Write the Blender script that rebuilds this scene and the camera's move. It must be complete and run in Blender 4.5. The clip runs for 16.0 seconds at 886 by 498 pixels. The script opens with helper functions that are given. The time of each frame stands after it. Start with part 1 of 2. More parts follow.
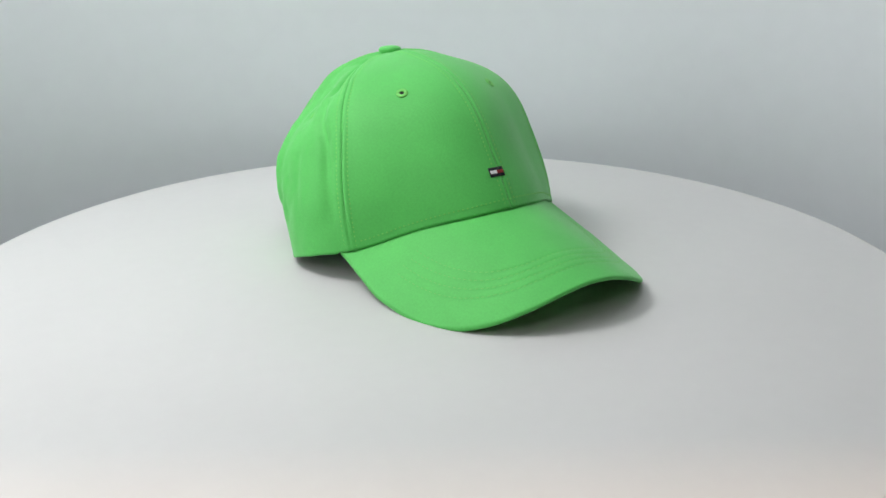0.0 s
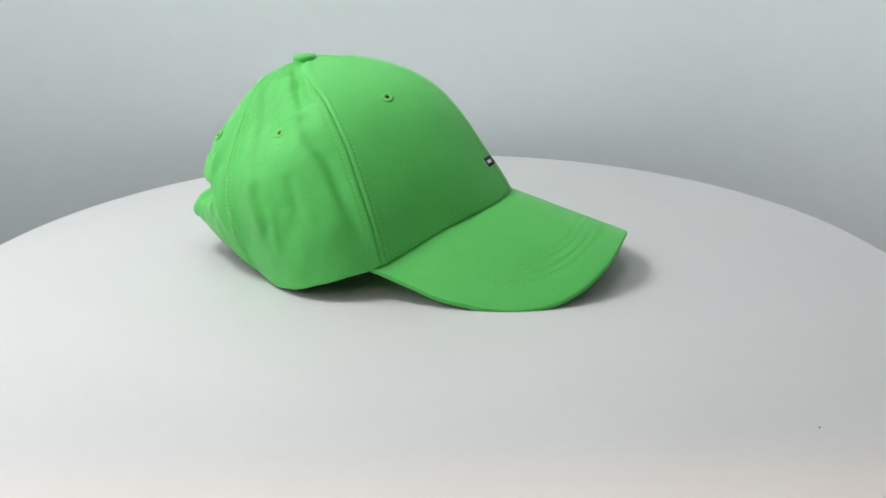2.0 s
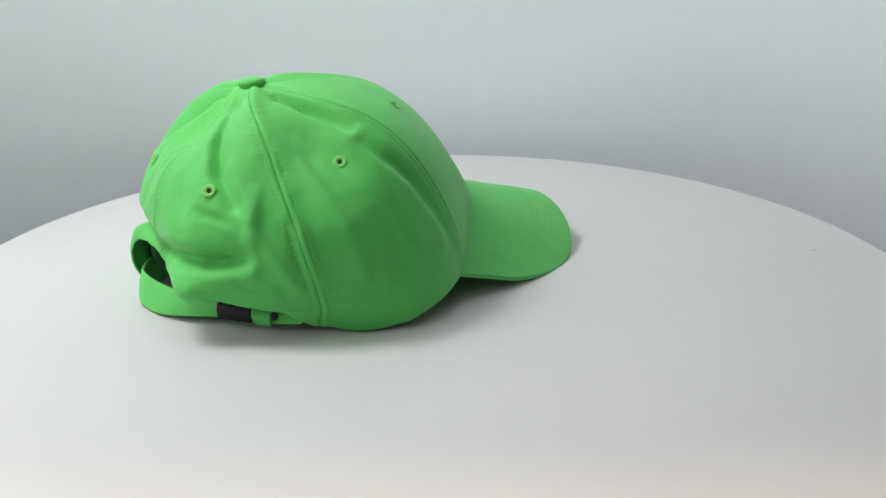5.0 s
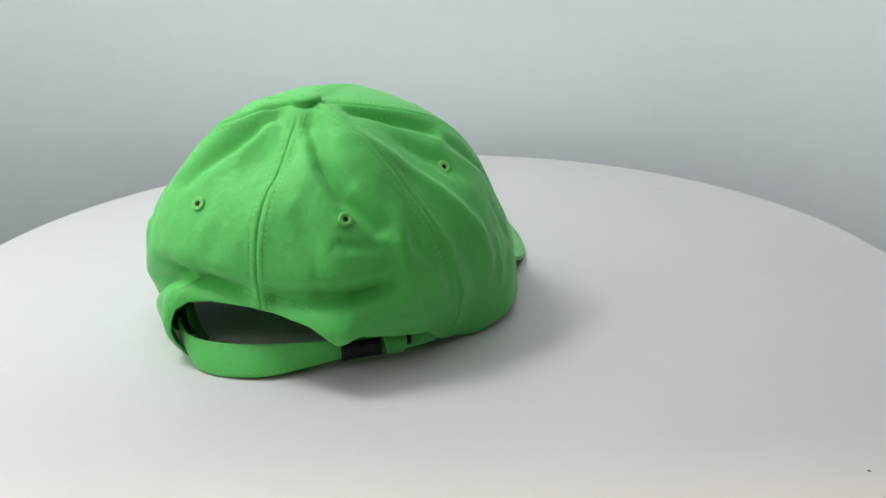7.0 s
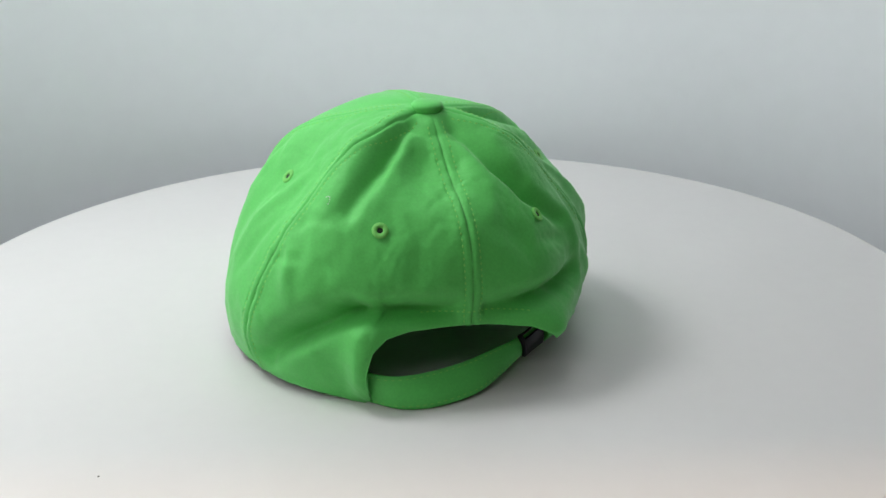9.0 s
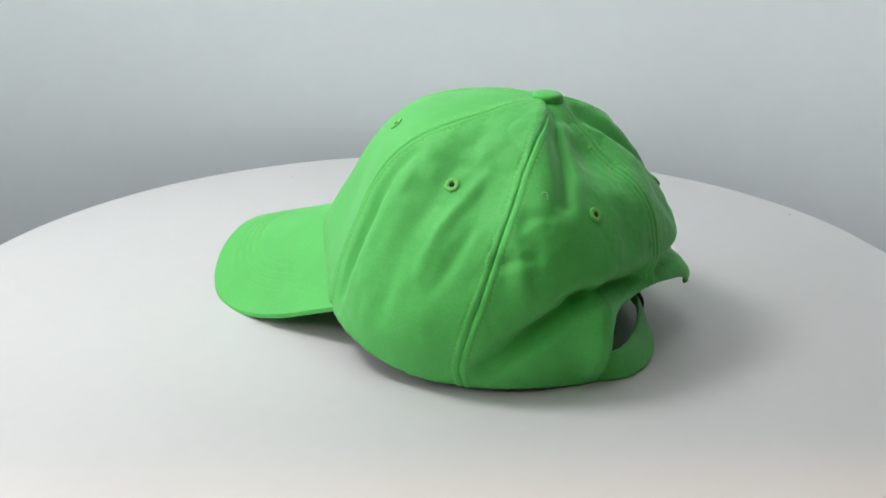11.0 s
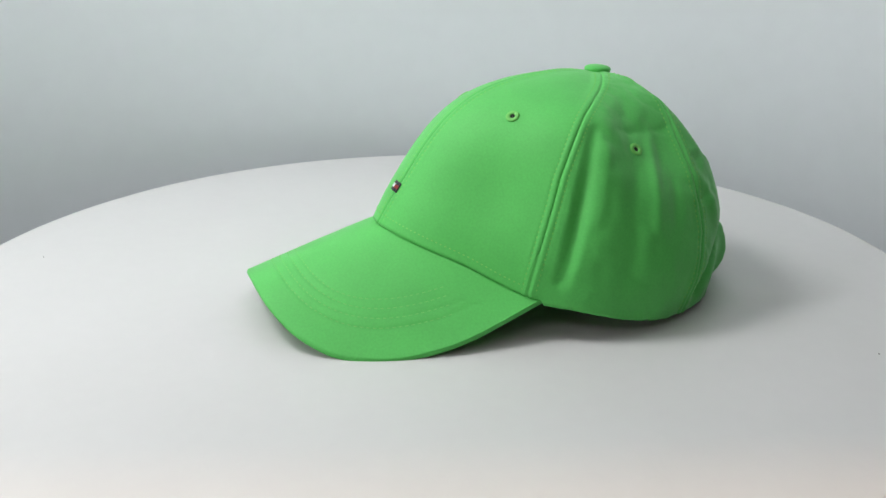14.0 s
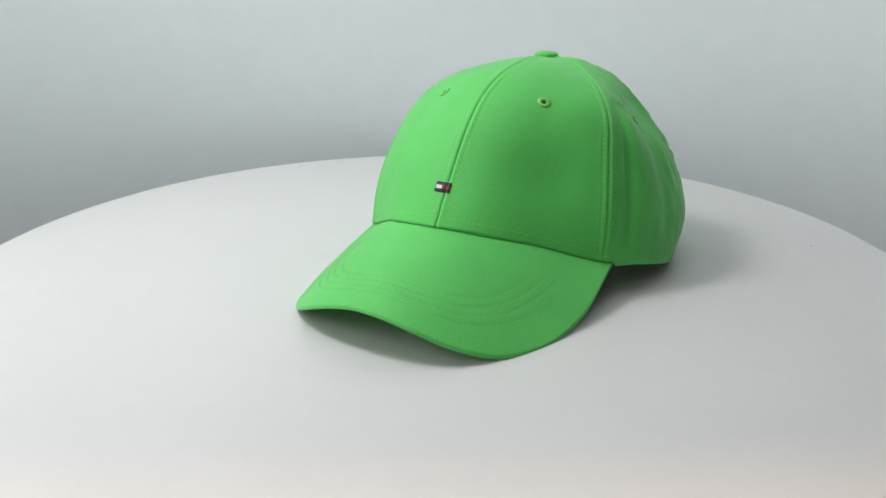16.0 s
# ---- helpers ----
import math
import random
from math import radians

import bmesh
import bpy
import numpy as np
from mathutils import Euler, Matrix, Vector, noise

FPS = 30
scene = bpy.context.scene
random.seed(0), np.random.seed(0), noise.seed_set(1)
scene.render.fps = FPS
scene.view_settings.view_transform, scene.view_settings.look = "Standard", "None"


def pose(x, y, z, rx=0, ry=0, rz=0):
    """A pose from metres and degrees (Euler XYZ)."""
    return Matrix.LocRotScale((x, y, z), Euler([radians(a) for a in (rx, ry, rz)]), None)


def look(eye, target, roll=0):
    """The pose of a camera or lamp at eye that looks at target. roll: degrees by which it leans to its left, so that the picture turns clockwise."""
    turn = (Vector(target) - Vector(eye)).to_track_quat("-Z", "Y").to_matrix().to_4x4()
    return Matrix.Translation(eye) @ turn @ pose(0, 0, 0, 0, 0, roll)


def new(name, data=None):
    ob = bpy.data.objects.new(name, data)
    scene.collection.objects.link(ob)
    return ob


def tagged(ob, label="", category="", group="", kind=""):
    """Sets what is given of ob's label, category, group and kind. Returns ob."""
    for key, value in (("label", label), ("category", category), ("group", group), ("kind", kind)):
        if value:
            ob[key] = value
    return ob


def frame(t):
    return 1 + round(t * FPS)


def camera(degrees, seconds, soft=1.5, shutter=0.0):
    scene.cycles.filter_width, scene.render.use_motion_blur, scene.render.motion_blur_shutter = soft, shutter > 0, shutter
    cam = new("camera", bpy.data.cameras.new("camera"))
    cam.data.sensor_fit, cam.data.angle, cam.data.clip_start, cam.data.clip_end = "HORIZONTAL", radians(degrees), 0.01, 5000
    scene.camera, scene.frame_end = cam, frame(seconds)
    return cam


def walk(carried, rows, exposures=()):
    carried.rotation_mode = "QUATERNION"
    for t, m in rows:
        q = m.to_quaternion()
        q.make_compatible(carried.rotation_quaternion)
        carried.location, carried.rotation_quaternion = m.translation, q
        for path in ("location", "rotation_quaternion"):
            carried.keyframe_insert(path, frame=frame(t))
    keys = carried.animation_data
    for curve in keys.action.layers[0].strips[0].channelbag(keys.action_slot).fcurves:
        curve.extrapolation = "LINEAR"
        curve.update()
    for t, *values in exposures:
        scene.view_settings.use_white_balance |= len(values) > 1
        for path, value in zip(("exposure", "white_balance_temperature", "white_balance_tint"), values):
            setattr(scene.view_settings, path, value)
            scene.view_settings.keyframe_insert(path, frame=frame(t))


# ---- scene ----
# camera: fixed before the booth, looking down on the turntable
cam = camera(51.48, 16.0, soft=1.5)
EYE, WAY = Vector((0.0, -0.5354, 0.2083)), Vector((0.01545, 0.94013, -0.34047))
STILL = look(EYE, EYE + WAY, -0.462)
walk(cam, [(0, STILL), (16, STILL)], [(0, -0.05), (16, -0.05)])

TURN_RATE = 18.436            # degrees a second, anticlockwise from above
CAP_X = -0.0315               # the cap's middle plane, off the turntable's axis
TABLE_R = 0.30
WALL_R = 0.47                 # half the width between the booth's sides
WALL_BACK = 0.345             # its curved back, from the turntable's axis
BOOTH_TOP = 0.80
# the unseen top's front edge, set where it cuts off the bulb's warm light
BOOTH_FRONT = -0.748

# ---- world and lights ----
world = bpy.data.worlds.new("world")
scene.world = world
world.use_nodes = True
world.node_tree.nodes["Background"].inputs[0].default_value = (0.75, 0.85, 1.0, 1)
world.node_tree.nodes["Background"].inputs[1].default_value = 0.02


def area_lamp(name, eye, target, sx, sy, watts, colour):
    d = bpy.data.lights.new(name, "AREA")
    d.shape, d.size, d.size_y, d.energy, d.color = "RECTANGLE", sx, sy, watts, colour
    ob = new(name, d)
    ob.matrix_world = look(eye, target)
    return ob


LAMP_WHITE = (0.995, 0.995, 0.992)
area_lamp("upper_left_led_panel", (-0.42, -0.02, 0.66), (0.0, 0.0, 0.02), 0.18, 0.30, 4.5, LAMP_WHITE)
# unseen fill lamps, added to lift the cap's left, the table and the backdrop
area_lamp("left_fill_panel", (-0.452, -0.18, 0.28), (0.0, -0.18, 0.28), 0.44, 0.42, 0.80, LAMP_WHITE)
area_lamp("top_fill_panel", (0.02, -0.06, 0.785), (0.0, -0.06, 0.0), 0.50, 0.30, 0.80, LAMP_WHITE)
area_lamp("front_fill_strip", (-0.18, -0.56, 0.44), (-0.15, 0.30, 0.22), 0.55, 0.12, 0.46, LAMP_WHITE)
area_lamp("room_bulb", (0.0, -1.2, 1.5), (0.0, -0.4, 0.0), 0.05, 0.05, 14.0, (1.0, 0.64, 0.40))


# ---- materials ----
def material(name, colour, rough=0.7, metal=0.0, grain=0.06, grain_size=0.004, stain=0.05, stain_size=0.08,
             bump=0.1, bump_size=0.0008, sheen=0.0, spec=0.5, depth=0.0004):
    m = bpy.data.materials.new(name)
    m.use_nodes = True
    nt = m.node_tree
    b = nt.nodes["Principled BSDF"]
    co = nt.nodes.new("ShaderNodeTexCoord")
    last = None
    rgb = nt.nodes.new("ShaderNodeRGB")
    rgb.outputs[0].default_value = (*colour, 1)
    last = rgb.outputs[0]
    for amount, size in ((grain, grain_size), (stain, stain_size)):
        n = nt.nodes.new("ShaderNodeTexNoise")
        n.inputs["Scale"].default_value = 1 / size
        n.inputs["Detail"].default_value = 4
        nt.links.new(co.outputs["Object"], n.inputs["Vector"])
        r = nt.nodes.new("ShaderNodeMapRange")
        r.inputs[1].default_value, r.inputs[2].default_value = 0.3, 0.7
        r.inputs[3].default_value, r.inputs[4].default_value = 1 - amount, 1 + amount
        nt.links.new(n.outputs[0], r.inputs[0])
        mix = nt.nodes.new("ShaderNodeVectorMath")
        mix.operation = "SCALE"
        nt.links.new(last, mix.inputs[0])
        nt.links.new(r.outputs[0], mix.inputs["Scale"])
        last = mix.outputs[0]
    nt.links.new(last, b.inputs["Base Color"])
    b.inputs["Roughness"].default_value = rough
    b.inputs["Metallic"].default_value = metal
    b.inputs["Specular IOR Level"].default_value = spec
    b.inputs["Sheen Weight"].default_value = sheen
    b.inputs["Sheen Roughness"].default_value = 0.45
    b.inputs["Sheen Tint"].default_value = (0.85, 1.0, 0.86, 1)
    if bump:
        n = nt.nodes.new("ShaderNodeTexNoise")
        n.inputs["Scale"].default_value = 1 / bump_size
        n.inputs["Detail"].default_value = 3
        nt.links.new(co.outputs["Object"], n.inputs["Vector"])
        bp = nt.nodes.new("ShaderNodeBump")
        bp.inputs["Strength"].default_value = bump
        bp.inputs["Distance"].default_value = depth
        nt.links.new(n.outputs[0], bp.inputs["Height"])
        nt.links.new(bp.outputs[0], b.inputs["Normal"])
    return m


def twill(name, colour):
    """Cotton twill: fine diagonal ribs over a soft cloth."""
    m = material(name, colour, rough=0.62, grain=0.05, grain_size=0.0012, stain=0.05, stain_size=0.03, bump=0, sheen=0.22, spec=0.42)
    nt = m.node_tree
    b = nt.nodes["Principled BSDF"]
    co = nt.nodes.new("ShaderNodeTexCoord")
    w = nt.nodes.new("ShaderNodeTexWave")
    w.wave_type, w.bands_direction = "BANDS", "DIAGONAL"
    w.inputs["Scale"].default_value = 900
    w.inputs["Distortion"].default_value = 1.5
    nt.links.new(co.outputs["Object"], w.inputs["Vector"])
    n = nt.nodes.new("ShaderNodeTexNoise")
    n.inputs["Scale"].default_value = 160
    n.inputs["Detail"].default_value = 5
    nt.links.new(co.outputs["Object"], n.inputs["Vector"])
    b1 = nt.nodes.new("ShaderNodeBump")
    b1.inputs["Strength"].default_value, b1.inputs["Distance"].default_value = 0.07, 0.0003
    nt.links.new(w.outputs[1], b1.inputs["Height"])
    b2 = nt.nodes.new("ShaderNodeBump")
    b2.inputs["Strength"].default_value, b2.inputs["Distance"].default_value = 0.18, 0.001
    nt.links.new(n.outputs[0], b2.inputs["Height"])
    nt.links.new(b1.outputs[0], b2.inputs["Normal"])
    nt.links.new(b2.outputs[0], b.inputs["Normal"])
    return m


GREEN = (0.090, 0.53, 0.100)
M_TWILL = twill("green_twill", GREEN)
M_THREAD = material("green_thread", (0.19, 0.60, 0.12), rough=0.6, bump=0)
M_THREAD_PALE = material("pale_green_thread", (0.16, 0.56, 0.12), rough=0.6, bump=0)
M_EYELET = material("eyelet_thread", (0.16, 0.58, 0.11), rough=0.6, bump=0.4, bump_size=0.0006)
# lining green, darkened to carry the shade inside the crown
M_LINING_SHADED = material("shaded_green_lining", (0.03, 0.17, 0.04), rough=0.9)
# near-black colour for the shade in the eyelets
M_HOLE_SHADE = material("eyelet_hole_shade", (0.01, 0.02, 0.01), rough=0.9, bump=0)
M_NAVY = material("navy_thread", (0.006, 0.007, 0.016), rough=0.6, bump=0.5, bump_size=0.0005)
M_WHITE_T = material("white_thread", (0.75, 0.75, 0.78), rough=0.6, bump=0.5, bump_size=0.0005)
M_RED = material("red_thread", (0.25, 0.012, 0.016), rough=0.6, bump=0.5, bump_size=0.0005)
M_METAL = material("gunmetal", (0.03, 0.03, 0.034), rough=0.42, metal=0.9, bump=0.05)
M_TABLE = material("white_laminate", (0.63, 0.63, 0.627), rough=0.5, grain=0.008, grain_size=0.01, stain=0.015, stain_size=0.12, bump=0.03, spec=0.35)
M_WALL = material("pale_backdrop", (0.785, 0.832, 0.86), rough=0.85, grain=0.01, grain_size=0.02, stain=0.02, stain_size=0.3, bump=0.03, spec=0.2)
M_BASE = material("grey_base_board", (0.24, 0.245, 0.25), rough=0.8)
M_TOP = material("grey_board", (0.48, 0.50, 0.51), rough=0.85)
M_SPECK = material("grey_dust", (0.25, 0.25, 0.24), rough=0.9, bump=0)
M_ROOM = material("room_paint", (0.20, 0.20, 0.20), rough=0.9)


# ---- building helpers ----
def finish(name, bm, mat, parent=None, label="", smooth=True):
    me = bpy.data.meshes.new(name)
    bm.to_mesh(me)
    bm.free()
    me.materials.append(mat)
    if smooth:
        me.polygons.foreach_set("use_smooth", [True] * len(me.polygons))
    ob = new(name, me)
    if parent:
        ob.parent = parent
    if label:
        tagged(ob, label)
    return ob


part = finish


def grid_mesh(rows, close=False):
    """A bmesh sheet through rows of points."""
    bm = bmesh.new()
    vs = [[bm.verts.new(p) for p in r] for r in rows]
    for a, b in zip(vs, vs[1:]):
        n = len(a)
        for i in range(n if close else n - 1):
            j = (i + 1) % n
            bm.faces.new((a[i], a[j], b[j], b[i]))
    return bm


def lathe(profile, n=96):
    """A turned body from (radius, height) pairs, with closed ends where the radius is nought."""
    bm = bmesh.new()
    rings = []
    for r, z in profile:
        if r < 1e-6:
            rings.append([bm.verts.new((0, 0, z))])
        else:
            rings.append([bm.verts.new((r * math.cos(2 * math.pi * k / n), r * math.sin(2 * math.pi * k / n), z)) for k in range(n)])
    for a, b in zip(rings, rings[1:]):
        for i in range(n):
            j = (i + 1) % n
            q = [a[i % len(a)], a[j % len(a)], b[j % len(b)], b[i % len(b)]]
            bm.faces.new(list(dict.fromkeys(q)))
    bmesh.ops.recalc_face_normals(bm, faces=bm.faces)
    return bm


def solid(ob, thick, offset=-1):
    m = ob.modifiers.new("thickness", "SOLIDIFY")
    m.thickness, m.offset = thick, offset
    return ob


# ---- booth ----
def booth_plan(r, n=48):
    """The booth's wall from above: a round back, a long side with the lamps, and the other side, out of view, left open
    to darken the cap's right.
    """
    pts = [(r, -0.02)]
    pts += [(r * math.cos(a), WALL_BACK * math.sin(a)) for a in np.linspace(0, math.pi, n)]
    return pts + [(-r, -0.3), (-r, -0.6), (-r, -0.95)]


def build_booth():
    heights = [-0.12, -0.08, -0.04, 0.0, 0.1, 0.2, 0.3, 0.45, 0.6, BOOTH_TOP]
    bm = grid_mesh([[(x, y, z) for x, y in booth_plan(WALL_R)] for z in heights])
    bmesh.ops.recalc_face_normals(bm, faces=bm.faces)
    tagged(solid(finish("backdrop", bm, M_WALL), 0.012, 1), "pale blue-grey curved backdrop wall of a photo booth", "backdrop", kind="structure")
    bm = bmesh.new()
    bmesh.ops.create_cube(bm, size=1, matrix=Matrix.Translation((0, -0.2, -0.13)) @ Matrix.Diagonal((1.0, 1.5, 0.02, 1)))
    tagged(finish("floor", bm, M_BASE, smooth=False), "grey base of the photo booth", "floor", kind="structure")
    # an added top out of view: keeps the bulb off the table, dulls the bounce
    bm = bmesh.new()
    y0, y1 = BOOTH_FRONT, 0.5
    bmesh.ops.create_cube(bm, size=1, matrix=Matrix.Translation((0, (y0 + y1) / 2, BOOTH_TOP + 0.01)) @ Matrix.Diagonal((1.0, y1 - y0, 0.02, 1)))
    tagged(finish("ceiling", bm, M_TOP, smooth=False), "unseen grey top of the photo booth, added to shape the light", "ceiling", kind="structure")
    # the plain room round the booth
    def slab(name, x, y, z, sx, sy, sz, label, category):
        bm = bmesh.new()
        bmesh.ops.create_cube(bm, size=1, matrix=Matrix.Translation((x, y, z)) @ Matrix.Diagonal((sx, sy, sz, 1)))
        tagged(finish(name, bm, M_ROOM, smooth=False), label, category, kind="structure")

    slab("ground", 0, -0.4, -0.165, 3.2, 3.2, 0.05, "plain dull surface under the photo booth", "ground")
    slab("ceiling_room", 0, -0.4, 2.125, 3.2, 3.2, 0.05, "plain ceiling of the surrounding room", "ceiling")
    slab("wall_north", 0, 1.225, 0.98, 3.3, 0.05, 2.24, "plain wall of the surrounding room", "wall")
    slab("wall_south", 0, -2.025, 0.98, 3.3, 0.05, 2.24, "plain wall of the surrounding room", "wall")
    slab("wall_east", 1.625, -0.4, 0.98, 0.05, 3.2, 2.24, "plain wall of the surrounding room", "wall")
    slab("wall_west", -1.625, -0.4, 0.98, 0.05, 3.2, 2.24, "plain wall of the surrounding room", "wall")


build_booth()


# ---- turntable ----
def build_turntable():
    thing = new("turntable")
    tagged(thing, "large round white matte turntable disc in a photo booth", "turntable")
    r = TABLE_R
    top = part("top_disc", lathe([(0, -0.018), (r - 0.004, -0.018), (r - 0.001, -0.016), (r, -0.013), (r, -0.003), (r - 0.0008, -0.0008), (r - 0.003, 0.0), (0, 0.0)], 256), M_TABLE, thing, "white matte laminate disc")
    part("pedestal", lathe([(0, -0.12), (0.16, -0.12), (0.16, -0.03), (0.10, -0.018), (0, -0.018)], 64), M_BASE, thing, "low round grey base of the disc")
    for x, y, size in ((0.1213, 0.2244, 0.0007), (0.2360, -0.1594, 0.0008), (-0.1953, -0.1672, 0.0005)):
        bm = lathe([(0, -0.0001), (size, 0.0), (size * 0.6, 0.0004), (0, 0.0005)], 9)
        bm.transform(Matrix.Translation((x, y, 0.0)) @ Matrix.Diagonal((1.0, 0.6, 1.0, 1.0)))
        part("speck", bm, M_SPECK, thing, "tiny grey dust speck")
    for poly in top.data.polygons:
        poly.use_smooth = poly.normal.z < 0.5
    return thing


turntable = build_turntable()

# ---- the cap ----
# its own space: origin on the turntable's axis, forward +Y, its right +X
POLE = Vector((0.0, -0.093, 0.03))
# distance of the cloth from POLE: twelve directions from the front round by the right, at six heights from -25 to 90 degrees
SECTIONS = np.array((
    (0.1265, 0.1400, 0.1246, 0.1156, 0.1016, 0.0924),
    (0.1235, 0.1182, 0.1138, 0.1090, 0.0988, 0.0917),
    (0.1169, 0.1106, 0.1046, 0.1028, 0.0957, 0.0921),
    (0.0795, 0.0863, 0.0917, 0.0858, 0.0894, 0.0924),
    (0.0669, 0.0763, 0.0773, 0.0818, 0.0896, 0.0937),
    (0.0605, 0.0741, 0.0758, 0.0766, 0.0838, 0.0928),
    (0.0622, 0.0604, 0.0684, 0.0756, 0.0768, 0.0922),
    (0.0705, 0.0671, 0.0735, 0.0758, 0.0760, 0.0924),
    (0.0838, 0.0844, 0.0862, 0.0888, 0.0914, 0.0934),
    (0.0922, 0.0989, 0.0937, 0.0873, 0.0948, 0.0926),
    (0.1158, 0.1073, 0.1033, 0.1036, 0.0964, 0.0925),
    (0.1220, 0.1155, 0.1052, 0.1073, 0.1007, 0.0920),
))
# the seams' directions from the hem to the button: front, side, rear side, back
HEIGHTS = (-10, 12, 30, 50, 62, 75, 86)
SIDE_SEAM = (43, 47, 50, 55.5, 61, 70, 80)
REAR_SEAM = (95.5, 101.5, 105, 109, 114, 122, 130)
BUTTON = Vector((0.0, -0.0950, 0.1222))


def spline(values, u):
    """Catmull-Rom through evenly spaced values with straight ends."""
    n = len(values)
    u = min(max(u, 0.0), n - 1.000001)
    i = int(u)
    f = u - i
    b, c = values[i], values[i + 1]
    a = values[i - 1] if i > 0 else 2 * b - c
    d = values[i + 2] if i + 2 < n else 2 * c - b
    return b + 0.5 * f * (c - a + f * (2 * a - 5 * b + 4 * c - d + f * (3 * (b - c) + d - a)))


def cloth_radius(th, ph):
    """th, ph in degrees."""
    u = (th % 360) / 30
    i, f = int(u) % 12, u - int(u)
    k = (ph + 25) / 23
    a, b, c, d = (spline(SECTIONS[(i + j) % 12], k) for j in (-1, 0, 1, 2))
    return b + 0.5 * f * (c - a + f * (2 * a - 5 * b + 4 * c - d + f * (3 * (b - c) + d - a)))


# creases of the soft cloth, panel by panel: half width and depth in metres (a minus: a ridge), then (direction, height) along it
CREASES_RIGHT = (
    (0.0045, 0.0034, (66, 44), (63, 36), (57, 28), (53.5, 18), (49.5, 4)), (0.0038, 0.0050, (80, 76), (71, 64), (66, 50)),
    (0.0042, -0.0024, (112, 62), (97, 47), (91.5, 34), (87, 19), (83, 4)), (0.0050, 0.0020, (87, 58), (80, 46), (77, 36)),
    (0.0055, 0.0018, (99, 32), (96, 16), (92, 4)), (0.0030, -0.0012, (78, 12), (76, -1)), (0.0030, 0.0012, (71, 22), (66, 6)),
)
CREASES_REAR_RIGHT = (
    (0.0030, 0.0016, (105, 24), (104.5, 14), (101, 2)), (0.0035, -0.0016, (121, 27), (112, 12), (104, 0)),
    (0.0048, 0.0062, (152, 80), (145, 60), (138, 47), (127, 34)), (0.0045, -0.0024, (118, 36), (121, 24), (121, 7)),
    (0.0052, 0.0095, (172, 11), (154, 11.5), (137, 11), (124, 13)), (0.0040, -0.0016, (133, 47), (125, 37), (119, 30)),
    (0.0060, -0.0020, (150, 0), (138, -2)), (0.0060, 0.0014, (160, 40), (152, 22)), (0.0030, 0.0012, (146, 30), (131, 27)),
)
CREASES_REAR_LEFT = (
    (0.0058, 0.0120, (257, -9), (247, -1), (236, 6), (226, 11)), (0.0050, 0.0105, (230, 11), (209, 12.5), (189, 12)),
    (0.0050, 0.0048, (222, 82), (230, 68), (231, 54), (233, 42)), (0.0026, 0.0006, (250, 30), (247, 36), (234, 38)),
    (0.0070, -0.0014, (221, 73), (212, 52)), (0.0060, 0.0010, (172, 66), (186, 54)), (0.0045, -0.0016, (250, 30), (246, 12)),
    (0.0060, 0.0012, (200, 36), (204, 22)), (0.0028, 0.0011, (254, 22), (243, 25)),
)
CREASES_LEFT = (
    (0.0036, 0.0032, (300, 45), (302.5, 26), (304.5, 13), (307, 1)), (0.0060, 0.0015, (272, 72), (284, 52), (284, 34), (286, 20), (288, 3)),
    (0.0034, -0.0016, (268, 50), (273, 38), (276, 28), (278, 15)), (0.0035, 0.0014, (266, 30), (272, 12)), (0.0030, -0.0010, (294, 40), (297, 18)),
)


def raw_point(th, ph, r):
    a, e = radians(th), radians(ph)
    return POLE + Vector((r * math.cos(e) * math.sin(a), r * math.cos(e) * math.cos(a), r * math.sin(e)))


CREASE_LINES = [(w, dep, [raw_point(a, b, cloth_radius(a, b)) for a, b in line])
                for w, dep, *line in CREASES_RIGHT + CREASES_REAR_RIGHT + CREASES_REAR_LEFT + CREASES_LEFT]


def crease_depth(p):
    """How far the creases push the cloth in at p."""
    total = 0.0
    for w, dep, line in CREASE_LINES:
        best, along = 9.0, 0.0
        for k, (a, b) in enumerate(zip(line, line[1:])):
            ab = b - a
            t = max(0.0, min(1.0, (p - a).dot(ab) / ab.length_squared))
            d2 = (p - a - ab * t).length_squared / (w * w)
            if d2 < best:
                best, along = d2, (k + t) / (len(line) - 1)
        if best < 9.0:
            total += 1.2 * dep * math.exp(-best) * (0.30 + 0.70 * math.sin(math.pi * (0.1 + 0.8 * along)))
    return total


def seam_at(k, ph):
    """The direction of seam k (0 to 6, from the front round by the right to the front again) at a height."""
    if k in (0, 3, 6):
        return 60.0 * k
    a = float(np.interp(ph, HEIGHTS, SIDE_SEAM if k in (1, 5) else REAR_SEAM))
    return a if k < 3 else 360.0 - a


def seam_gap(th, ph, r):
    """Distance in metres to the nearest seam."""
    best = 1.0
    for k in range(6):
        d = (th - seam_at(k, ph) + 180) % 360 - 180
        if abs(d) < 60:
            best = min(best, abs(math.sin(radians(d))) * r * math.cos(radians(ph)))
    return best


def softness(th, ph):
    """0 on the stiffened front panels, 1 on the rear ones."""
    d = abs((th + 180) % 360 - 180)
    return min(max((d - seam_at(1, ph)) / 7, 0), 1)


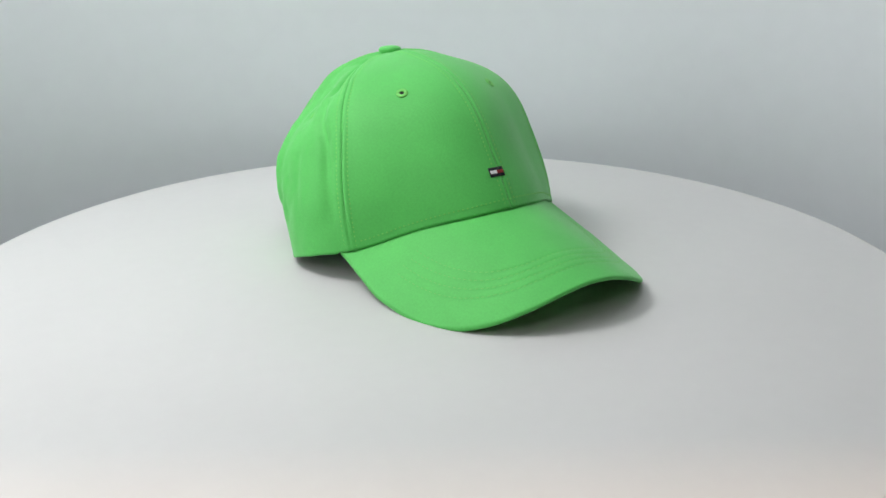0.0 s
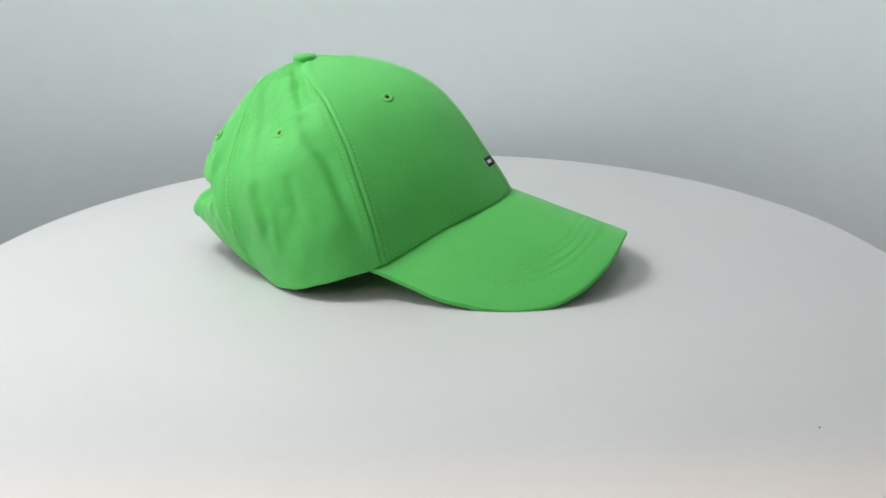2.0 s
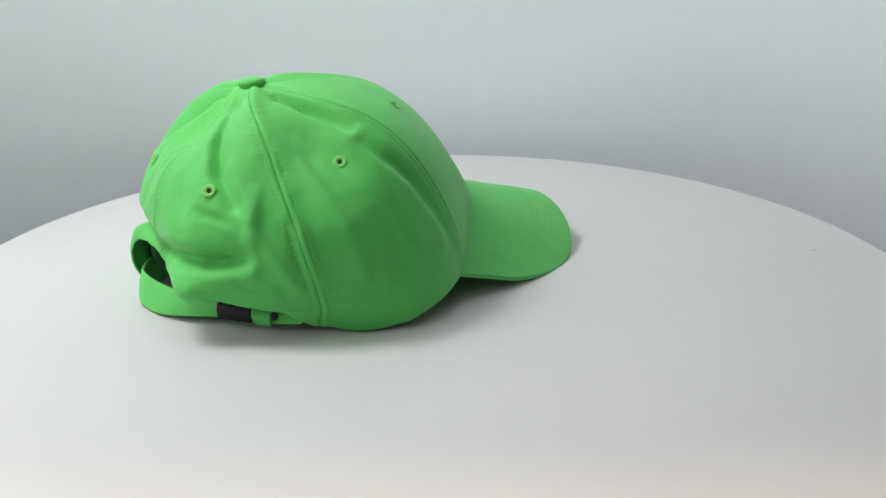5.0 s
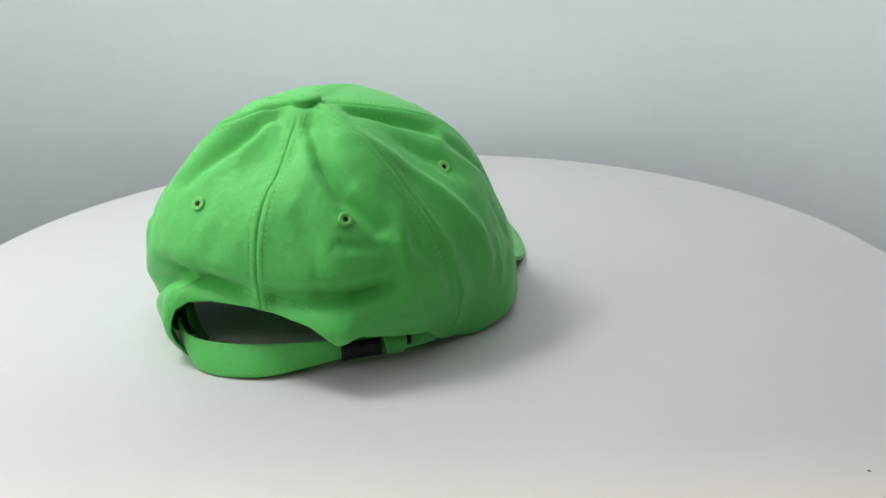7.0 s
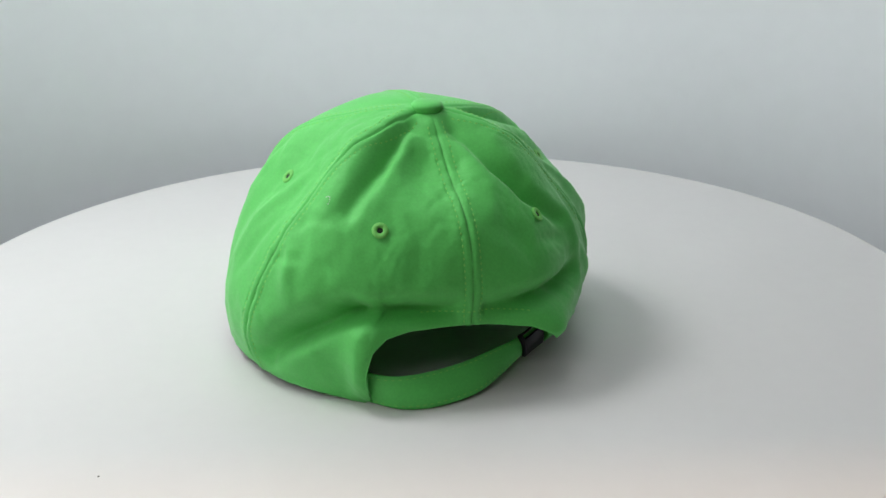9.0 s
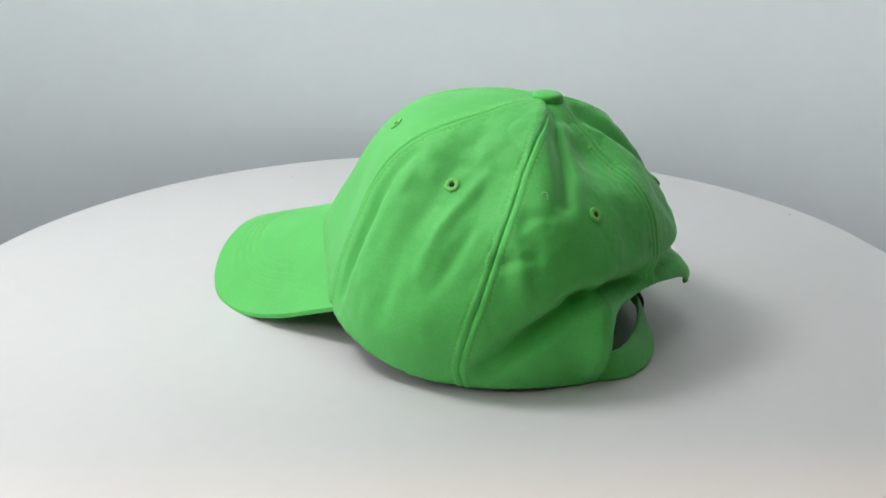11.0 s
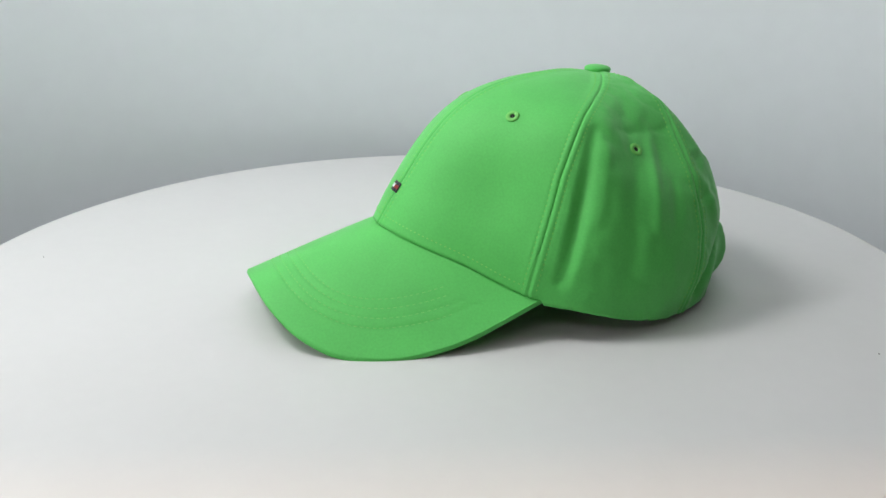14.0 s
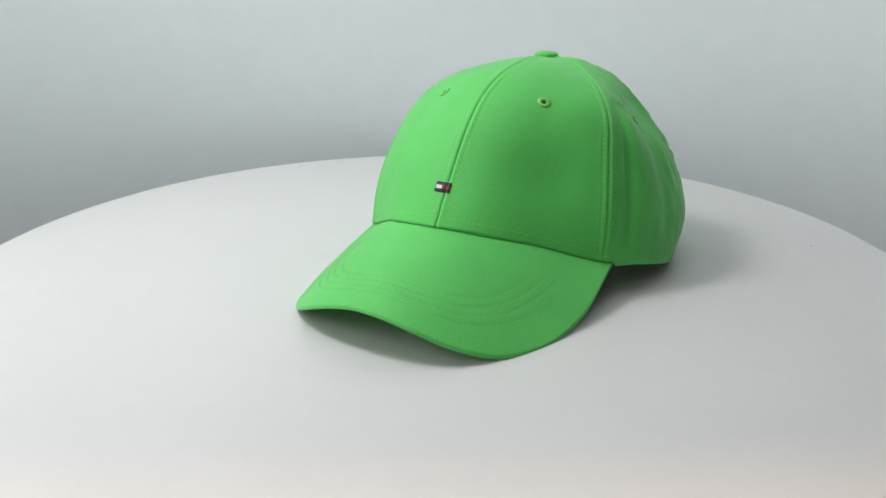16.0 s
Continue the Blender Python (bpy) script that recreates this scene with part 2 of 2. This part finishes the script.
def crown(th, ph, off=0.0):
    """A point of the finished cloth."""
    r = cloth_radius(th, ph)
    p = raw_point(th, ph, r)
    soft = softness(th, ph)
    dr = 0.0
    if soft > 0:
        dr -= soft * crease_depth(p)
        # the turned-out edge beside the opening
        dr += 0.0115 * math.exp(-((th - 219) / 8) ** 2 - ((p.z - 0.021) / 0.019) ** 2)
        dr += 0.0045 * math.exp(-((th - 150) / 8) ** 2 - ((p.z - 0.026) / 0.009) ** 2)
        # the rear seam stands up beside the button
        dr += 0.0034 * math.exp(-((th - 214) / 26) ** 2 - ((ph - 76) / 6) ** 2)
        stretch = Vector((p.x, p.y, p.z * 0.45))
        line = noise.noise(p * 30 + Vector((5, 2, 9))) + 0.4 * noise.noise(p * 75)
        dr -= soft * 0.0008 * max(0.0, 0.35 + noise.noise(p * 22 + Vector((1, 8, 4)))) * math.exp(-(line / 0.13) ** 2)
        dr += soft * (0.0008 * noise.noise(stretch * 55) + 0.0004 * noise.noise(stretch * 150 + Vector((3, 1, 7))) + 0.00025 * noise.noise(p * 330))
    else:
        dr += 0.0003 * noise.noise(p * 30)
    g = seam_gap(th, ph, r)
    fade = min(1.0, (90 - ph) / 12)
    dr += fade * (0.00060 * math.exp(-(g / 0.0052) ** 6) - 0.0007 * math.exp(-(g / 0.0007) ** 2) - 0.0005 * min(1.0, (90 - ph) / 40) * math.exp(-((g - 0.0038) / 0.0007) ** 2))
    if g < 0.012 and soft > 0:
        dr += 0.00011 * math.exp(-((g - 0.0038) / 0.003) ** 2) * math.sin(ph * 2.4 + 3 * noise.noise(p * 90))
    q = raw_point(th, ph, r + dr + off)
    # the cloth is drawn up flat under the button
    d = math.hypot(q.x - POLE.x, q.y - POLE.y)
    if d < 0.017 and ph > 45:
        flat = min(1.0, (0.017 - d) / 0.008)
        q.z += flat * max(0.0, 0.1216 + off - 0.10 * d - q.z)
    return q


def visor_height(x, y):
    swell = 0.0024 * math.exp(-((x - 0.048) / 0.022) ** 2 - ((y - 0.055) / 0.045) ** 2)
    return 0.0432 - 0.2825 * (y - 0.05) - 8.537 * x * x + 341.3 * x ** 4 + 0.0008 * x + swell


HEM = ((48, 0.0178), (55, 0.0150), (63, 0.0100), (70, 0.0050), (77, 0.0020), (84, 0.0010), (93, 0.0045), (98, 0.0060), (104, 0.0100), (110, 0.0165), (120, 0.0192),
       (128, 0.0214), (135, 0.0240), (141, 0.0266), (144, 0.0260), (147, 0.0238), (148.5, 0.0235), (151, 0.0262), (154, 0.0290), (158, 0.0318), (168, 0.0338), (180, 0.0347), (192, 0.0350), (205, 0.0352), (213, 0.0335),
       (216.5, 0.029), (218.5, 0.018), (219.5, 0.004), (223, 0.0006), (233, 0.0015), (243, 0.0030), (257, 0.0036), (265, 0.0032), (272, 0.0042),
       (280, 0.0068), (287, 0.0094), (295, 0.0135), (303, 0.0172), (312, 0.0190))
HEM_A, HEM_Z = zip(*HEM)


def hem_height(th, x, y):
    th %= 360
    if th <= 48 or th >= 312:
        return visor_height(x, y) + 0.0008
    return float(np.interp(th, HEM_A, HEM_Z))


def hem_angle(th):
    """The elevation at which the cloth ends."""
    lo, hi = -32.0, 40.0
    for _ in range(26):
        mid = (lo + hi) / 2
        p = raw_point(th, mid, cloth_radius(th, mid))
        if p.z < hem_height(th, p.x, p.y):
            lo = mid
        else:
            hi = mid
    return hi


def columns(a, b):
    """Directions across one panel at its foot, closer together at its seams and at the opening's steep side."""
    out = {a, b}
    for d in (0.25, 0.6, 1.0, 1.5, 1.85, 2.2, 2.6, 3.3, 4.2):
        out |= {a + d, b - d}
    n = int((b - a - 9) / 1.1)
    out |= {a + 4.6 + (b - a - 9.2) * k / n for k in range(n + 1)}
    if a < 218 < b:
        out |= {213 + 0.3 * k for k in range(36)}
    if a < 148 < b:
        out |= {139 + 0.4 * k for k in range(40)}
    return sorted(out)


def build_panel(k, parent, rows=126):
    a, b = seam_at(k, -10), seam_at(k + 1, -10)
    cols = columns(a, b)
    feet = [hem_angle(th) for th in cols]
    lines = []
    for i in range(rows + 1):
        f = i / rows
        line = []
        for th, h in zip(cols, feet):
            ph = h + (89.6 - h) * (1 - (1 - f) ** 1.15)
            u = (th - a) / (b - a)
            lift = min(max((ph - h) / 12, 0), 1)
            bend = seam_at(k, ph) * (1 - u) + seam_at(k + 1, ph) * u
            off = 0.0004 * math.exp(-(i / 2.0) ** 2)
            line.append(crown((th + (bend - th) * lift) % 360, ph, off))
        lines.append(line)
    bm = grid_mesh(lines)
    bmesh.ops.recalc_face_normals(bm, faces=bm.faces)
    bm.faces.ensure_lookup_table()
    f = bm.faces[len(bm.faces) // 2]
    if f.normal.dot(f.calc_center_median() - POLE) < 0:
        bmesh.ops.reverse_faces(bm, faces=bm.faces)
    return solid(part("panel", bm, M_TWILL, parent), 0.0011)


def stitch_line(points, parent, length=0.0018, gap=0.0010, thick=0.00044, name="stitching", mat=None):
    """Single stitches laid along a line of (point, outward) pairs."""
    mat = mat or M_THREAD
    bm = bmesh.new()
    on = True
    need, start = length, points[0]
    for (p0, n0), (p1, n1) in zip(points, points[1:]):
        seg = (p1 - p0).length
        pos = 0.0
        while seg - pos > need:
            pos += need
            q = p0.lerp(p1, pos / seg)
            if on:
                a, b = start[0], q
                d = b - a
                if d.length > 1e-5:
                    side = d.cross(n0).normalized() * thick
                    up = n0 * thick * 0.9
                    mid = (a + b) / 2
                    vs = [bm.verts.new(v) for v in (a - up * 0.3, b - up * 0.3, mid + side, mid - side, a.lerp(b, 0.25) + up, a.lerp(b, 0.75) + up)]
                    for t in ((0, 2, 4), (4, 2, 5), (5, 2, 1), (0, 4, 3), (4, 5, 3), (5, 1, 3)):
                        bm.faces.new([vs[i] for i in t])
            start = (q, n0)
            on = not on
            need = length if on else gap
        need -= seg - pos
    return part(name, bm, mat, parent)


def outward(th, ph, e=0.4):
    n = (crown(th + e, ph) - crown(th - e, ph)).cross(crown(th, ph + e) - crown(th, ph - e))
    n.normalize()
    return n if n.dot(raw_point(th, ph, 1) - POLE) > 0 else -n


def seam_stitches(k, side, parent, dist=0.0038):
    h = hem_angle(seam_at(k, -10))
    pts = []
    for i in range(70):
        ph = h + 1.0 + (84 - h) * i / 69
        s = seam_at(k, ph)
        r = cloth_radius(s, ph) * math.cos(radians(ph))
        d = math.degrees(math.asin(min(0.9, dist / r)))
        if d > 20:
            break
        pts.append((crown(s + side * d, ph, 0.0001), outward(s + side * d, ph)))
    return stitch_line(pts, parent)


INSETS = (0.0135, 0.0180, 0.0225, 0.0270)   # rows of topstitching, from the visor's edge


def build_visor(parent):
    n, thick = 120, 0.0026
    inner, outer = [], []
    for k in range(n + 1):
        u = -1 + 2 * k / n
        psi = math.pi / 2 * (1 - u)
        c, s = math.cos(psi), max(math.sin(psi), 0)
        tuck = 0.85 * max(0.0, (abs(u) - 0.88) / 0.12) ** 2
        ox, oy = (0.0005 + 0.085 * math.copysign(abs(c) ** (2 / 2.431), c), -0.0166 + 0.131 * s ** (2 / 3.055))
        th = 47.5 * u
        p = crown(th, hem_angle(th))
        inner.append((p.x * 0.985, p.y - 0.002))
        outer.append((ox + (inner[-1][0] - ox) * tuck, oy + (inner[-1][1] - oy) * tuck))
    rows_top, rows_low = [], []
    steps = [0, 0.08] + [0.08 + 0.92 * k / 100 for k in range(1, 101)]
    rim = np.array(outer)

    def at(v, k, drop):
        x = inner[k][0] + (outer[k][0] - inner[k][0]) * v
        y = inner[k][1] + (outer[k][1] - inner[k][1]) * v
        if drop == 0.0 and v > 0.3:
            # the topstitching draws the cloth in
            d = float(np.hypot(rim[:, 0] - x, rim[:, 1] - y).min())
            if y > -0.004 + 0.5 * d:
                drop = sum(0.00035 * math.exp(-((d - i) / 0.0007) ** 2) for i in INSETS)
        return Vector((x, y, visor_height(x, y) - drop + 0.0004 * noise.noise(Vector((x * 60, y * 60, 0)))))

    for v in steps:
        rows_top.append([at(v, k, 0.0) for k in range(n + 1)])
    for grow, drop in ((0.006, 0.0003), (0.010, 0.0009), (0.010, 0.0017), (0.006, 0.0023)):
        rows_top.append([at(1 + grow, k, drop) for k in range(n + 1)])
    for v in reversed(steps):
        rows_top.append([at(v, k, thick) for k in range(n + 1)])
    bm = grid_mesh(rows_top)
    bmesh.ops.recalc_face_normals(bm, faces=bm.faces)
    visor = part("visor", bm, M_TWILL, parent, "curved green visor with rows of topstitching")
    for inset in INSETS:
        pts = []
        for k in range(7, n - 6):
            o = Vector((*outer[k], 0))
            i = Vector((*inner[k], 0))
            o2 = Vector((*outer[k + 1], 0)) - Vector((*outer[k - 1], 0))
            nrm = Vector((o2.y, -o2.x, 0)).normalized()
            if nrm.dot(i - o) < 0:
                nrm = -nrm
            q = o + nrm * inset
            if q.y < -0.004 + 0.5 * inset or (q - i).length < 0.008:
                continue
            pts.append((Vector((q.x, q.y, visor_height(q.x, q.y) - 0.0001)), Vector((0, 0, 1))))
        stitch_line(pts, visor, 0.0024, 0.0009, 0.00032, mat=M_THREAD_PALE)
    return visor


def ring_mesh(radius, minor, n=28, m=10, wobble=0.0):
    bm = bmesh.new()
    rings = []
    for i in range(n):
        a = 2 * math.pi * i / n
        mm = minor * (1 + wobble * (1 if i % 2 else -1))
        rings.append([bm.verts.new(((radius + mm * math.cos(b)) * math.cos(a), (radius + mm * math.cos(b)) * math.sin(a), 0.42 * mm * math.sin(b)))
                      for b in (2 * math.pi * j / m for j in range(m))])
    for i in range(n):
        for j in range(m):
            bm.faces.new((rings[i][j], rings[(i + 1) % n][j], rings[(i + 1) % n][(j + 1) % m], rings[i][(j + 1) % m]))
    bmesh.ops.recalc_face_normals(bm, faces=bm.faces)
    return bm


def build_eyelet(x, y, z, parent):
    d = Vector((x, y, z)) - POLE
    th, ph = math.degrees(math.atan2(d.x, d.y)), math.degrees(math.asin(d.z / d.length))
    m = Matrix.Translation(crown(th, ph, 0.0003)) @ outward(th, ph, 2.5).to_track_quat("Z", "Y").to_matrix().to_4x4()
    bm = ring_mesh(0.0025, 0.0012, 36, 10, 0.07)
    bm.transform(m)
    ring = part("eyelet", bm, M_EYELET, parent, "stitched thread eyelet")
    # the cloth isn't pierced: a dark disc paints the shade inside the ring
    bm = lathe([(0, 0.0), (0.0010, 0.0), (0.0014, -0.0001), (0, -0.0006)], 20)
    bm.transform(m)
    part("hole_shade", bm, M_HOLE_SHADE, ring)


# the strap's lower and upper edge, from the left end of the opening to inside the right one
STRAP_LOW = ((-0.056, -0.136, 0.001), (-0.0465, -0.1475, 0.0006), (-0.036, -0.1580, 0.0005), (-0.025, -0.1620, 0.0005), (-0.012, -0.1620, 0.0010), (0.002, -0.1585, 0.0018),
             (0.016, -0.1500, 0.0036), (0.0325, -0.1375, 0.0058), (0.0477, -0.1255, 0.0056), (0.060, -0.1165, 0.0060), (0.070, -0.1080, 0.0075))
STRAP_TOP = ((-0.058, -0.138, 0.017), (-0.0490, -0.1485, 0.0165), (-0.039, -0.1545, 0.0155), (-0.028, -0.1550, 0.0145), (-0.015, -0.1530, 0.0140), (-0.001, -0.1500, 0.0143),
             (0.014, -0.1440, 0.0146), (0.0310, -0.1360, 0.0148), (0.0465, -0.1240, 0.0150), (0.059, -0.1150, 0.0160), (0.069, -0.1070, 0.0180))


def strap_at(u, w, off=0.0):
    """A point of the strap: u along it (0 to 10), w up it (0 to 1), off outwards."""
    lo = Vector(spline([p[c] for p in STRAP_LOW], u) for c in range(3))
    hi = Vector(spline([p[c] for p in STRAP_TOP], u) for c in range(3))
    lo2 = Vector(spline([p[c] for p in STRAP_LOW], min(u + 0.05, 9.9)) for c in range(3))
    lo1 = Vector(spline([p[c] for p in STRAP_LOW], min(u + 0.05, 9.9) - 0.1) for c in range(3))
    n = (lo2 - lo1).cross(hi - lo).normalized()
    if n.y > 0:
        n = -n
    bulge = 0.0011 * math.sin(math.pi * w)
    return lo.lerp(hi, w) + n * (off + bulge), n


def strap_piece(name, u0, u1, w0, w1, off, thick, mat, holder, n=12, m=8, label=""):
    rows = [[strap_at(u, w, off)[0] for u in np.linspace(u0, u1, n)] for w in np.linspace(w0, w1, m)]
    bm = grid_mesh(rows)
    bmesh.ops.recalc_face_normals(bm, faces=bm.faces)
    ob = solid(part(name, bm, mat, holder, label), thick, 0)
    bev = ob.modifiers.new("edge", "BEVEL")
    bev.width, bev.segments, bev.limit_method = thick * 0.35, 2, "ANGLE"
    return ob


def build_strap(parent):
    strap = strap_piece("strap", 0.0, 10.0, 0.0, 1.0, 0.0, 0.0016, M_TWILL, parent, 90, 10, "adjustable green cloth back strap")
    for w in (0.10, 0.90):
        stitch_line([(p + n * 0.0009, n) for p, n in (strap_at(u, w) for u in np.linspace(1.2, 6.8, 90))], strap, 0.0022, 0.0011, 0.0003)
    buckle = strap_piece("buckle", 7.0, 8.0, -0.06, 0.86, 0.0022, 0.0014, M_METAL, parent, label="dark gunmetal slide buckle")
    strap_piece("bar", 6.95, 7.08, -0.08, 1.16, 0.0018, 0.0022, M_METAL, buckle, 4)
    strap_piece("bar", 8.82, 8.98, 0.25, 1.16, 0.0018, 0.0026, M_METAL, buckle, 4)
    strap_piece("rail", 7.0, 8.96, 1.03, 1.15, 0.0018, 0.0018, M_METAL, buckle, 14, 3)
    # the strap's end comes through the buckle in a short hanging loop
    rows = []
    for f in np.linspace(0, 1, 12):
        w = 0.92 - 1.02 * f
        side = 0.10 * f ** 3
        swell = 0.0016 + 0.0022 * math.sin(math.pi * f)
        rows.append([strap_at(u, w, swell)[0] for u in np.linspace(8.06 + side, 8.80 - side, 10)])
    bm = grid_mesh(rows)
    bmesh.ops.recalc_face_normals(bm, faces=bm.faces)
    solid(part("strap_end", bm, M_TWILL, strap, "free end of the cloth strap"), 0.0013, 0)
    return strap


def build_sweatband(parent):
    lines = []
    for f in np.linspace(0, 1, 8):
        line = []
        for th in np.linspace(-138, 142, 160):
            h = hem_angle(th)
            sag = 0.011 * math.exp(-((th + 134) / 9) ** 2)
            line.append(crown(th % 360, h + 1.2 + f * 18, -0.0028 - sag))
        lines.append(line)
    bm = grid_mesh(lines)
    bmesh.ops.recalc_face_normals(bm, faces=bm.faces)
    return solid(part("sweatband", bm, M_LINING_SHADED, parent, "green inner sweatband"), 0.0008)


def build_emblem(parent):
    """A small embroidered flag of plain bands on the front seam."""
    d = Vector((0.0024, 0.0298, 0.066)) - POLE
    th0, ph0 = math.degrees(math.atan2(d.x, d.y)), math.degrees(math.asin(d.z / d.length))
    ku, kv = math.degrees(1 / 0.1228), math.degrees(1 / 0.1290)

    def patch(name, u0, u1, v0, v1, off, mat, holder):
        rows = [[crown(th0 + ku * u, ph0 + kv * v, off) for u in np.linspace(u0, u1, 14)] for v in np.linspace(v0, v1, 8)]
        bm = grid_mesh(rows)
        bmesh.ops.recalc_face_normals(bm, faces=bm.faces)
        return solid(part(name, bm, mat, holder), 0.0004, 0)

    w, h = 0.0049, 0.0028
    base = patch("emblem", -w, w, -h, h, 0.0003, M_NAVY, parent)
    tagged(base, "small embroidered navy, white and red flag emblem")
    patch("band", 0.0002, w - 0.0006, -0.0010, 0.0010, 0.0006, M_WHITE_T, base)
    patch("band", -w + 0.0005, 0.0002, -0.0010, 0.0010, 0.0006, M_RED, base)


def build_cap():
    cap = new("baseball_cap")
    tagged(cap, "bright green cotton baseball cap with curved visor, on white turntable", "cap")
    for k in range(6):
        build_panel(k, cap)
    build_visor(cap)
    bm = lathe([(0, -0.003), (0.0060, -0.003), (0.0068, -0.0008), (0.0075, 0.0006), (0.0077, 0.0019), (0.0071, 0.0029), (0.0056, 0.0036), (0.0033, 0.0040), (0, 0.0041)], 40)
    bm.transform(Matrix.Translation(BUTTON) @ pose(0, 0, 0, 4, 0, 0))
    part("button", bm, M_TWILL, cap, "cloth-covered top button")
    for e in ((0.0332, -0.0255, 0.1064), (0.0663, -0.0793, 0.0895), (0.0383, -0.1398, 0.0784),
              (-0.0379, -0.1412, 0.0799), (-0.0660, -0.0811, 0.0916), (-0.0322, -0.0250, 0.1075)):
        build_eyelet(*e, cap)
    for k in range(6):
        for side in (-1, 1):
            seam_stitches(k, side, cap)
    front = [th for th in np.linspace(-42, 42, 90)]
    stitch_line([(crown(th, hem_angle(th) + 2.3, 0.0001), outward(th, hem_angle(th) + 2.3)) for th in front], cap)
    back = [th for th in np.linspace(157, 205, 70)]
    stitch_line([(crown(th, hem_angle(th) + 6.0, 0.0001), outward(th, hem_angle(th) + 6.0)) for th in back], cap)
    d = Vector((-0.0554, -0.1235, 0.0882)) - POLE
    th, ph = math.degrees(math.atan2(d.x, d.y)), math.degrees(math.asin(d.z / d.length))
    curl = [(crown(th + 1.3 * math.cos(a), ph + 1.8 * math.sin(a), 0.0004), outward(th, ph)) for a in np.linspace(0.6, 3.6, 14)]
    stitch_line(curl, cap, 0.0009, 0.0002, 0.0002, "loose_thread", M_WHITE_T)
    build_sweatband(cap)
    build_strap(cap)
    build_emblem(cap)
    for ob in cap.children:
        ob.location.x = CAP_X
    return cap


cap = build_cap()


# ---- what moves ----
def motions():
    rows = [(k * 0.5, pose(0, 0, 0, 0, 0, TURN_RATE * (k * 0.5 - 8))) for k in range(33)]
    walk(cap, rows)
    walk(turntable, rows)


motions()
